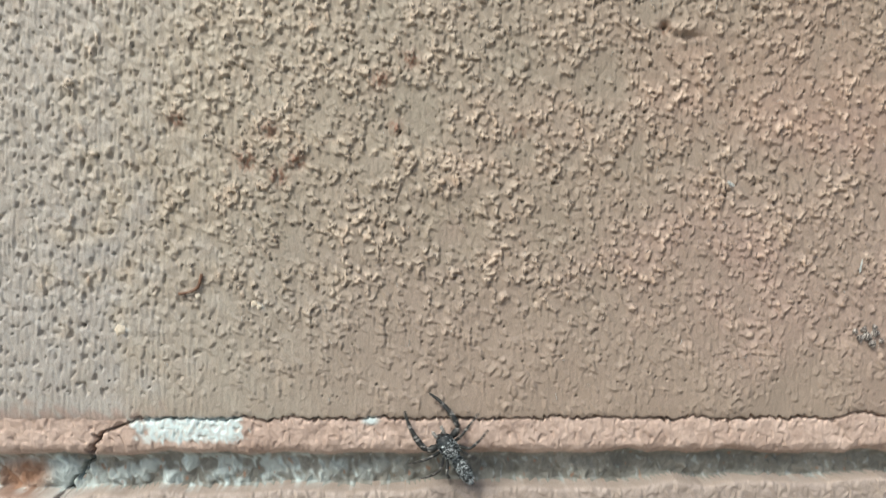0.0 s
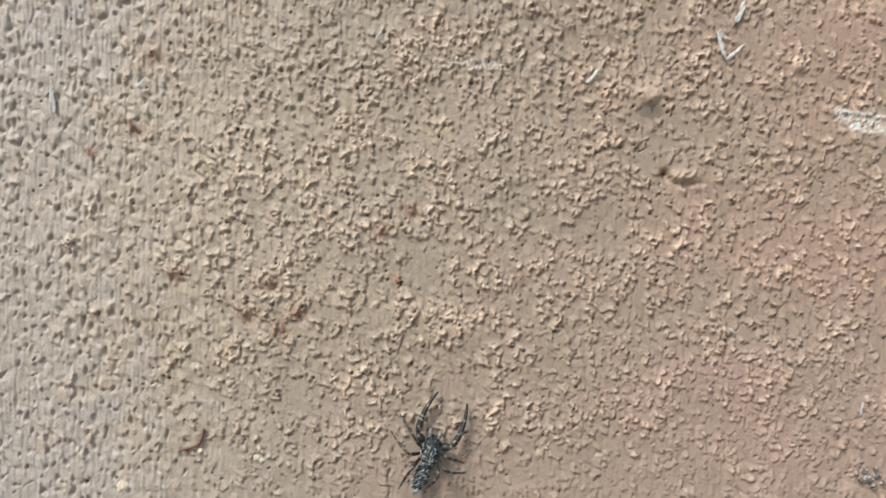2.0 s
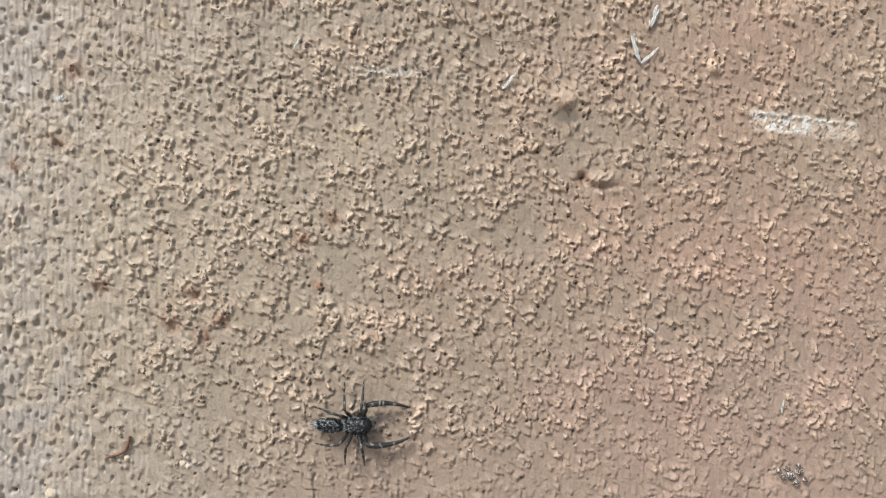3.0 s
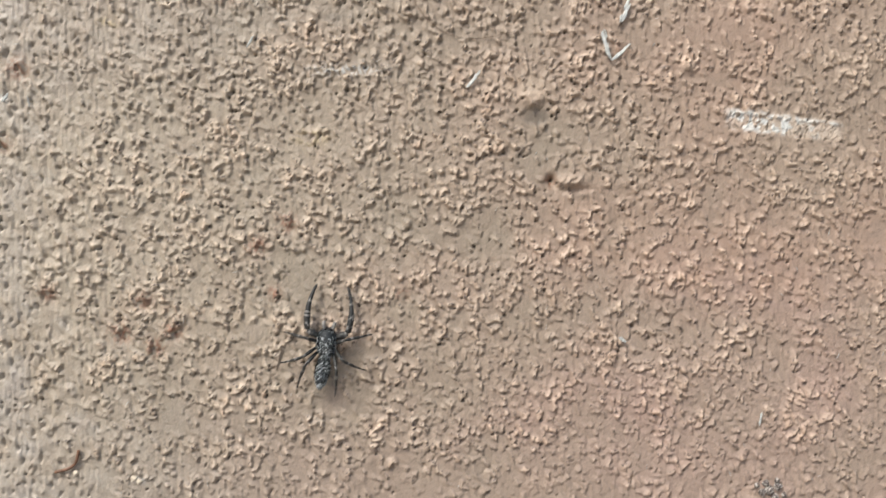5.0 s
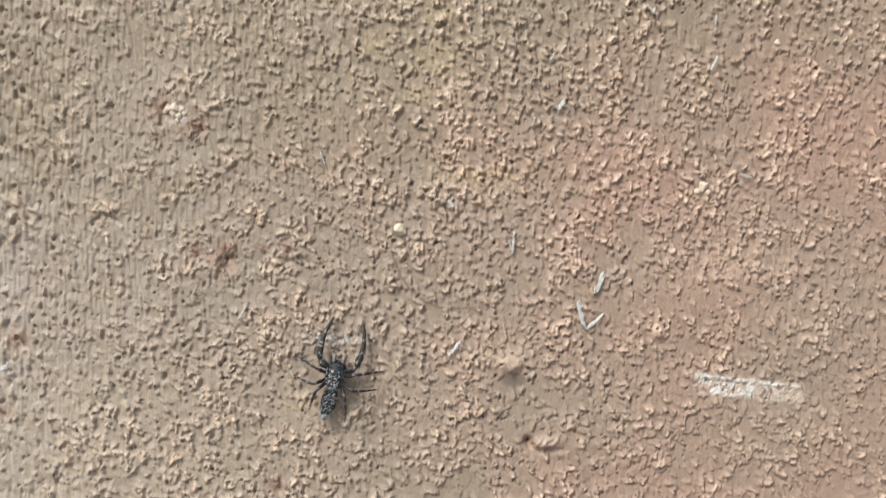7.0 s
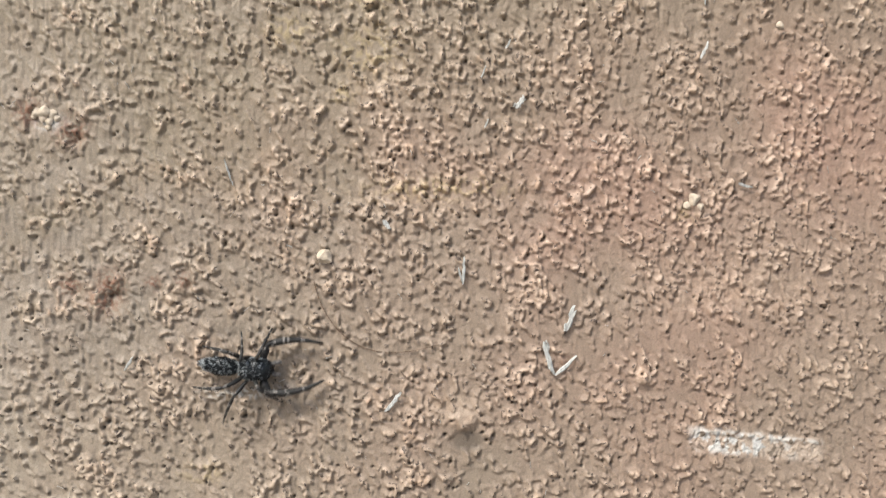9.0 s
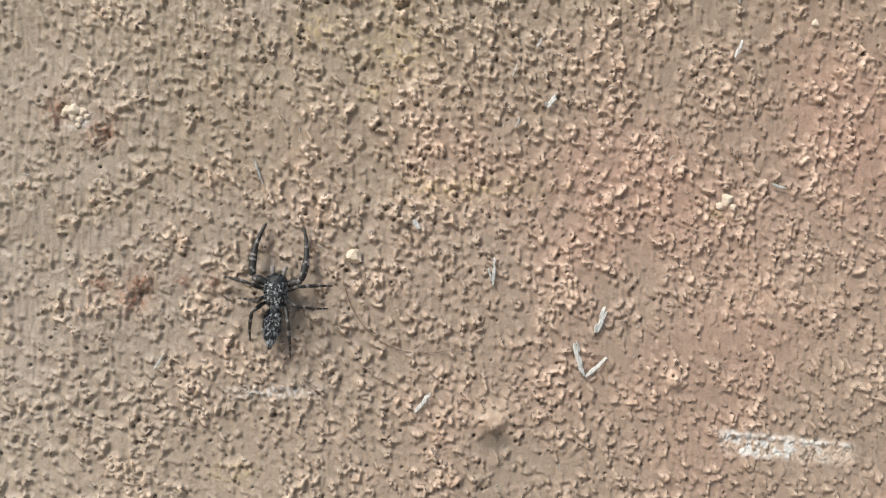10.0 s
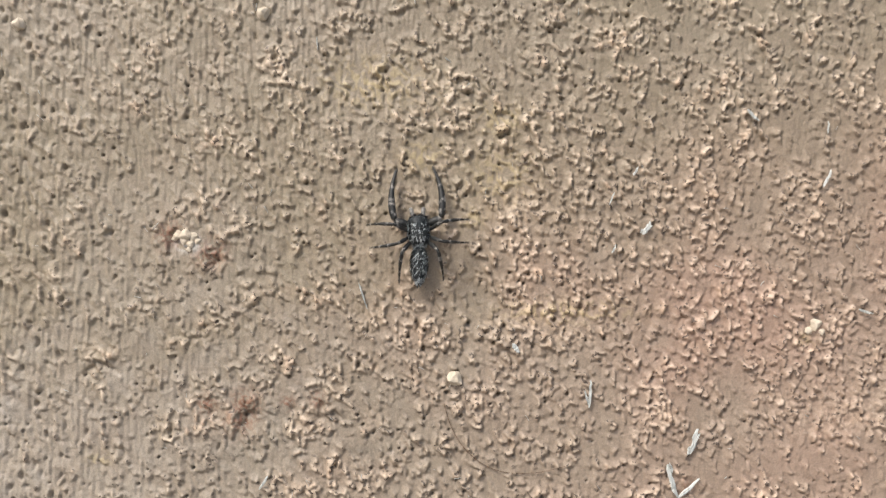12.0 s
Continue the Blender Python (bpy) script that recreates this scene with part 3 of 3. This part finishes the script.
for s in ((-2.494, 6.17, -2.457, 5.80, 0.07), (4.81, 6.29, 5.00, 6.50, 0.06), (6.686, 7.04, 6.786, 6.66, 0.07), (6.80, 6.65, 7.066, 6.854, 0.06),
          (6.945, 7.161, 7.048, 7.456, 0.08), (5.733, 7.735, 5.765, 8.05, 0.045), (6.40, 9.79, 6.507, 9.923, 0.07), (8.62, 10.356, 8.731, 10.551, 0.05),
          (3.03, 9.22, 3.12, 8.92, 0.025), (1.87, 6.85, 1.98, 6.99, 0.04), (4.84, 8.50, 4.90, 8.39, 0.06), (6.0, 10.14, 6.06, 10.28, 0.025),
          (2.54, 12.12, 2.545, 11.96, 0.02), (4.05, 11.90, 4.12, 11.83, 0.02), (8.83, 1.57, 8.86, 1.76, 0.035), (6.87, 2.86, 6.96, 2.78, 0.05),
          (5.70, 7.93, 5.73, 7.76, 0.03), (-1.36, 6.18, -1.26, 6.26, 0.06), (-1.02, 6.24, -0.99, 6.08, 0.02), (6.03, 9.56, 6.08, 9.66, 0.03),
          (7.711, 11.292, 7.829, 11.137, 0.05), (8.712, 11.012, 8.727, 11.156, 0.03), (6.299, 10.495, 6.365, 10.592, 0.035), (9.064, 8.872, 9.23, 8.806, 0.04)):
    sliver(*s)
for s in ((4.146, 8.09, 0.19, 0.8, 1), (0.93, 9.79, 0.12, 0.4, 2), (1.02, 9.80, 0.13, 0.35, 13), (1.10, 9.77, 0.11, 0.35, 3), (1.15, 9.72, 0.08, 0.4, 15), (1.00, 9.72, 0.10, 0.35, 16), (1.07, 9.68, 0.09, 0.4, 17), (1.05, 9.62, 0.07, 0.4, 18), (0.88, 9.75, 0.07, 0.4, 19), (8.53, 8.69, 0.15, 0.45, 4), (8.44, 8.61, 0.10, 0.45, 14), (8.60, 8.60, 0.08, 0.45, 22), (1.905, 12.40, 0.17, 0.7, 5), (-0.90, 12.24, 0.16, 0.7, 6),
          (9.64, 10.77, 0.10, 0.6, 7), (-1.61, 0.70, 0.17, 0.3, 8), (0.22, 1.07, 0.09, 0.3, 9), (0.29, 1.03, 0.08, 0.3, 21), (-0.55, 1.17, 0.09, 0.5, 10)):
    tagged(crumb(s[0], s[1], s[2], CRUMB, "lime_crumb", "pale yellow crumb of lime stuck to the brick", "crumb", s[3], seed=s[4]), group="lime crumbs on the wall")
for k, (dx, dz, s) in enumerate(((0, 0, 0.15), (0.12, 0.05, 0.12), (-0.11, -0.02, 0.11), (0.06, -0.10, 0.12), (-0.05, 0.10, 0.10), (0.19, -0.06, 0.08), (-0.18, 0.07, 0.08), (0.10, 0.14, 0.08))):
    tagged(crumb(8.99 + dx, 0.64 + dz, s, DARKCRUMB, "soil_crumb", "dark speckled soil crumb caught on the brick", "crumb", 0.7, seed=20 + k), group="soil crumbs on the wall")
strand([(4.02, 7.80), (4.06, 7.62), (4.17, 7.38), (4.31, 7.20), (4.49, 7.06), (4.70, 6.975), (4.94, 6.95), (5.20, 6.975), (5.46, 7.04)], 0.00008, HAIR,
       "hair", "fine brown hair curled on the brick", "hair")
strand([(-0.80, 1.20), (-0.70, 1.215), (-0.59, 1.25), (-0.52, 1.33), (-0.49, 1.48)], 0.00042, FIBRE, "plant_fibre", "curled rusty brown plant fibre", "fibre")


def build_lint():
    """Countless tiny pale threads and husks caught on the clay."""
    r = random.Random(11)
    bm = bmesh.new()
    for _ in range(260):
        x, z, a = r.uniform(-4.8, 11.2), r.uniform(-0.3, 12.6), r.gauss(1.9, 0.7)
        n, w, size = 4, r.uniform(0.000018, 0.00004), r.uniform(0.0002, 0.0009)
        way, side = Vector((math.cos(a), 0, math.sin(a))), Vector((-math.sin(a), 0, math.cos(a)))
        y = -height(x, z) - 0.00003
        rows, bow = [], r.uniform(-0.25, 0.25) * size
        for k in range(n):
            u = k / (n - 1) - 0.5
            c = Vector((x / 100, y - 0.0001 * u * r.random(), z / 100 + BASE)) + way * size * u + side * bow * (0.25 - u * u)
            rows.append([bm.verts.new(c + side * w), bm.verts.new(c - side * w), bm.verts.new(c + Vector((0, -1.6 * w, 0)))])
        for p, q in zip(rows, rows[1:]):
            for k in range(3):
                bm.faces.new((p[k], q[k], q[(k + 1) % 3], p[(k + 1) % 3]))
    tagged(part("lint", bm, STRAW), "tiny pale threads and husks caught on the brick", "lint", kind="stuff")


build_lint()


# ---- the spider: x to its right, y ahead, z off the wall; origin on the wall below its face; millimetres ----
MM = 0.001


def lathe(bm, profile, bend=0.0, segments=20, squash=0.8, mat_of=None):
    """A body along -y: rows of y, half width, mid height (mm)."""
    rings = []
    for y, w, h in profile:
        rings.append([bm.verts.new((MM * (w * math.cos(a) + bend * y * y), MM * y, MM * (h + squash * w * math.sin(a))))
                      for a in (2 * math.pi * k / segments for k in range(segments))])
    for p, q in zip(rings, rings[1:]):
        for k in range(segments):
            bm.faces.new((p[k], p[(k + 1) % segments], q[(k + 1) % segments], q[k]))
    bm.faces.new(rings[0][::-1])
    bm.faces.new(rings[-1])
    return rings


def bristles(bm, count, length, seed, back=(0, -1, 0.45), pale=None):
    """Short hairs all over; pale(x, y in mm) tells how likely a hair there is pale."""
    r = random.Random(seed)
    bm.normal_update()
    faces = [f for f in bm.faces if len(f.verts) == 4 and f.normal.z > -0.3]
    sizes = np.cumsum([f.calc_area() for f in faces])
    for _ in range(count):
        f = faces[int(np.searchsorted(sizes, r.random() * sizes[-1]))]
        p, q = r.random(), r.random()
        a, b, c, d = (v.co for v in f.verts)
        root = (a * (1 - p) + b * p) * (1 - q) + (d * (1 - p) + c * p) * q
        way = (f.normal * 0.8 + Vector(back) * r.uniform(0.6, 1.5) + Vector([r.uniform(-0.4, 0.4) for _ in range(3)])).normalized()
        s = way.cross(f.normal + Vector((0.01, 0.02, 0))).normalized() * MM * 0.04
        t = bm.faces.new([bm.verts.new(k) for k in (root - s, root + s, root + way * MM * length * r.uniform(0.6, 1.3))])
        t.material_index = int(r.random() < (pale(root.x / MM, root.y / MM) if pale else 0.25))


def saddle(x, y):
    """Pale hairs of the carapace: its rim, pairs of spots, and a broken middle stripe."""
    if y > -0.2:
        return 0.03
    rim = 0.9 if abs(x) > 1.08 or y < -2.85 else 0.0
    spot_pairs = max(0.9 if math.hypot(abs(x) - a, y - b) < r else 0.0 for a, b, r in ((0.45, -0.55, 0.17), (0.62, -1.15, 0.16), (0.0, -1.30, 0.14), (0.62, -2.0, 0.15), (0.18, -2.35, 0.13)))
    return max(rim, spot_pairs, 0.55 if noise.noise(Vector((x * 3.2, y * 3.2, 1.0))) > 0.20 else 0.05)


def chevrons(x, y):
    """Pale hairs of the abdomen: angled bars on either side of a dark middle, and a pale tip."""
    bar = (y * 1.05 + abs(x) * 0.9) % 1.0 < 0.27 and 0.16 < abs(x) < 0.75
    return max(0.85 if bar else 0.03, 0.7 if 0.62 < abs(x + 0.006 * y * y) < 0.78 and y < -4.2 else 0.0, 0.65 if y < -6.7 else 0.0,
               0.5 if noise.noise(Vector((x * 3, y * 3, 5.0))) > 0.28 else 0)


def limb(profile, seed, arch=0.0, bands=()):
    """A leg piece along +x: rows of x, half width (mm); arch lifts its middle along +z; bands name the pale stretches."""
    bm = bmesh.new()
    seg, end, rings, hide = 8, profile[-1][0], [], random.Random(seed)
    for x, w in profile:
        z = arch * 4 * (x / end) * (1 - x / end)
        rings.append([bm.verts.new((MM * x, MM * w * math.cos(a), MM * (z + w * math.sin(a)))) for a in (2 * math.pi * k / seg for k in range(seg))])
    for (x, _), p, q in zip(profile, rings, rings[1:]):
        for k in range(seg):
            f = bm.faces.new((p[k], q[k], q[(k + 1) % seg], p[(k + 1) % seg]))
            f.material_index = 1 if any(a <= x < b for a, b in bands) and hide.random() < 0.55 else 0
    bm.faces.new(rings[0])
    bm.faces.new(rings[-1][::-1])
    bristles(bm, int(26 * end), 0.34, seed, (1, 0, 0.1), lambda x, y: 0.6 if any(a <= x < b for a, b in bands) else 0.14)
    return bm


def knots(pairs, n=22):
    xs = np.linspace(0, pairs[-1][0], n)
    return list(zip(xs, np.interp(xs, [p[0] for p in pairs], [p[1] for p in pairs])))


LEGS = []  # object of the upper leg, of the lower leg, hip, rest of the foot, two lengths, pole, slack


def build_spider():
    spider = tagged(new("jumping_spider"), "small grey-black hairy jumping spider walking up the brick", "spider")
    bm = bmesh.new()
    lathe(bm, [(0.50, 0.50, 1.15), (0.42, 0.86, 1.25), (0.12, 1.12, 1.35), (-0.35, 1.20, 1.42), (-0.9, 1.26, 1.45), (-1.6, 1.32, 1.4), (-2.3, 1.20, 1.3), (-2.9, 0.85, 1.15), (-3.3, 0.45, 1.0)], squash=0.72)
    bristles(bm, 1700, 0.26, 3, pale=saddle)
    part("carapace", bm, [FUR, WHITEFUR], spider, "grey-black furry carapace flecked with white")
    bm = bmesh.new()
    lathe(bm, [(-3.1, 0.50, 1.1), (-3.4, 0.72, 1.15), (-3.9, 0.88, 1.2), (-4.6, 0.99, 1.25), (-5.4, 0.99, 1.2), (-6.2, 0.84, 1.1), (-6.9, 0.60, 1.0), (-7.4, 0.28, 0.9), (-7.6, 0.1, 0.85)],
          bend=-0.006, squash=0.78)
    bristles(bm, 2200, 0.28, 4, pale=chevrons)
    part("abdomen", bm, [FUR, WHITEFUR], spider, "tapering dark abdomen with pale hair chevrons")
    for side in (-1, 1):
        bm = bmesh.new()
        lathe(bm, [(-7.4, 0.10, 0.85), (-7.7, 0.09, 0.8), (-7.95, 0.03, 0.75)], segments=8)
        bmesh.ops.translate(bm, verts=bm.verts, vec=(MM * (0.13 * side - 0.34), 0, 0))
        part("spinneret", bm, FUR, spider)
        for x, y, z, r in ((0.34, 0.44, 1.42, 0.29), (0.86, 0.25, 1.55, 0.17), (1.08, -0.7, 1.98, 0.08), (1.12, -1.5, 2.05, 0.14)):
            bm = bmesh.new()
            bmesh.ops.create_uvsphere(bm, u_segments=14, v_segments=10, radius=MM * r)
            bmesh.ops.translate(bm, verts=bm.verts, vec=(MM * x * side, MM * y, MM * z))
            part("eye", bm, SHINE, spider)
        palp = part("pedipalp", limb(knots([(0, 0.20), (0.4, 0.26), (0.8, 0.25), (1.1, 0.28), (1.3, 0.14)], 12), 40 + side, 0.15, []), [PALEFUR, WHITEFUR], spider, "stubby pale hairy feeler")
        palp.matrix_local = pose(MM * 0.55 * side, MM * 0.30, MM * 0.85, 0, 22, 90 - 10 * side)
        bm = bmesh.new()
        lathe(bm, [(0.35, 0.34, 0.75), (0.62, 0.36, 0.60), (0.74, 0.16, 0.40)], segments=12)
        bmesh.ops.translate(bm, verts=bm.verts, vec=(MM * 0.32 * side, 0, 0))
        part("fang_base", bm, LEGFUR, spider)
        for name, hip, foot, l1, l2, pole, thick, arch, slack in (
                ("front_leg", (0.90, -0.45), (2.1, 6.2), 1.95, 6.2, (1.0, -0.1, 0.25), 1.35, 0.5, 0.6),
                ("second_leg", (1.20, -1.25), (6.0, -0.2), 2.9, 4.4, (0.1, 0.2, 1.0), 0.66, 0.25, 2.0),
                ("third_leg", (1.20, -1.95), (5.8, -2.9), 2.8, 4.4, (0.1, -0.2, 1.0), 0.62, 0.25, 2.0),
                ("hind_leg", (1.00, -2.55), (2.6, -7.2), 2.8, 4.6, (0.3, -0.1, 1.0), 0.66, 0.25, 2.0)):
            seed = int(foot[1] * 10) + 5 * side
            a = limb(knots([(0, 0.24 * thick), (0.4, 0.30 * thick), (l1 * 0.55, 0.42 * thick), (l1 * 0.9, 0.30 * thick), (l1, 0.22 * thick)], 14), seed, 0.12, [(l1 * 0.7, l1 * 0.95)])
            upper = part(name, a, [LEGFUR, PALEFUR], spider, "dark bristly leg with pale grey bands")
            b = limb(knots([(0, 0.24 * thick), (0.5, 0.32 * thick), (l2 * 0.3, 0.33 * thick), (l2 * 0.52, 0.24 * thick), (l2 * 0.8, 0.17 * thick), (l2 * 0.97, 0.13 * thick), (l2, 0.08)], 26),
                     seed + 1, arch, [(l2 * 0.04, l2 * 0.15), (l2 * 0.25, l2 * 0.38), (l2 * 0.56, l2 * 0.66)] if name == "front_leg" else [(l2 * 0.16, l2 * 0.26), (l2 * 0.46, l2 * 0.58), (l2 * 0.74, l2 * 0.82)])
            lower = part("shank", b, [LEGFUR, PALEFUR], upper)
            LEGS.append((upper, lower, Vector((hip[0] * side, hip[1], 1.05)), Vector((foot[0] * side, foot[1], 0.25)), l1, l2, Vector((pole[0] * side, pole[1], pole[2])), slack))
    return spider


SPIDER = build_spider()


# ---- what moves ----
def motions():
    track = [  # seconds, x, z (cm), heading clockwise from straight up
        (0, 2.86, -0.79, -36),
        (0.2, 2.58, -0.43, -36),
        (0.4, 2.43, -0.29, -32),
        (0.5, 2.45, -0.23, -40),
        (0.6, 2.27, 0.03, -41),
        (0.8, 2.33, 0.16, -29),
        (1, 2.33, 0.29, -21),
        (1.2, 2.30, 0.52, -13),
        (1.5, 2.45, 0.91, -1),
        (1.6, 2.49, 0.94, -2),
        (1.8, 2.50, 1.11, 9),
        (2, 2.67, 1.30, 17),
        (2.2, 2.75, 1.40, 37),
        (2.5, 2.85, 1.59, 42),
        (2.6, 2.84, 1.50, 45),
        (2.8, 2.80, 1.59, 91),
        (3, 2.82, 1.59, 89),
        (3.2, 2.75, 1.71, 90),
        (4.8, 2.87, 2.60, 35),
        (5, 2.89, 3.01, 7),
        (5.2, 2.88, 3.07, 6),
        (5.4, 2.83, 3.54, -4),
        (5.5, 2.91, 3.54, -7),
        (5.6, 2.89, 3.69, -14),
        (5.8, 2.86, 4.01, -8),
        (6, 2.77, 4.39, -9),
        (6.2, 2.81, 4.63, -5),
        (6.4, 2.92, 5.02, -2),
        (6.5, 2.93, 5.24, 5),
        (6.8, 3.02, 5.58, 5),
        (7, 3.26, 6.18, 12),
        (7.2, 3.34, 6.30, 17),
        (8.8, 3.38, 6.66, 109),
        (9, 3.49, 6.83, 94),
        (9.2, 3.54, 7.10, 71),
        (9.4, 3.38, 7.43, 53),
        (9.5, 3.46, 7.45, 49),
        (9.6, 3.48, 7.56, 27),
        (9.7, 3.44, 7.58, 27),
        (9.8, 3.31, 7.84, 7),
        (10, 3.29, 7.84, 5),
        (10.2, 3.30, 7.88, 5),
        (10.4, 3.38, 7.81, 6),
        (10.5, 3.33, 7.84, 10),
        (10.6, 3.33, 7.77, 9),
        (10.8, 3.49, 8.36, -2),
        (11, 3.55, 8.61, -5),
        (11.2, 3.54, 8.63, -7),
        (11.4, 3.58, 8.87, -13),
        (11.6, 3.58, 8.95, -10),
        (11.7, 3.67, 9.30, -7),
        (11.8, 3.64, 9.31, -7),
        (11.9, 3.64, 9.66, -4),
        (12, 3.72, 9.95, -3),
    ]
    ts = [r[0] for r in track]

    def stand(t):
        x, z, a = (float(np.interp(t, ts, [r[k] for r in track])) for k in (1, 2, 3))
        a = radians(a)
        m = Matrix(((math.cos(a), math.sin(a), 0), (0, 0, -1), (-math.sin(a), math.cos(a), 0))).to_4x4()
        m.translation = (x / 100, -0.0004, z / 100 + BASE)
        return m

    times = [round(0.1 * k, 2) for k in range(121)] + [11.97]
    times.sort()
    walk(SPIDER, [(t, stand(t)) for t in times])
    for n, (upper, lower, hip, rest, l1, l2, pole, slack) in enumerate(LEGS):
        rows_up, rows_low = [], []
        planted = stand(0) @ (rest * MM)
        for k, t in enumerate(times):
            m = stand(t)
            ahead = stand(min(t + 0.15, 12.0)) @ (rest * MM)
            local = (m.inverted() @ planted) / MM
            if (local - rest).length > slack:
                planted = ahead
                local = (m.inverted() @ planted) / MM
            off = local - rest
            if off.length > 1.6 * slack:
                off *= 1.6 * slack / off.length
            foot = rest + off
            foot.z = 0.45
            way = foot - hip
            d = min(way.length, (l1 + l2) * 0.985)
            u = way.normalized()
            up = (pole - u * pole.dot(u)).normalized()
            c = (l1 * l1 + d * d - l2 * l2) / (2 * l1 * d)
            c = max(-1, min(1, c))
            knee = u * (l1 * c) + up * (l1 * math.sqrt(1 - c * c))
            x = knee.normalized()
            z = (up - x * up.dot(x)).normalized()
            y = z.cross(x)
            a = Matrix((x, y, z)).transposed().to_4x4()
            shin = a.inverted().to_3x3() @ (u * d - knee)
            a.translation = hip * MM
            rows_up.append((t, a))
            rows_low.append((t, pose(MM * l1, 0, 0, 0, math.degrees(math.atan2(-shin.z, shin.x)))))
        walk(upper, rows_up)
        walk(lower, rows_low)


motions()
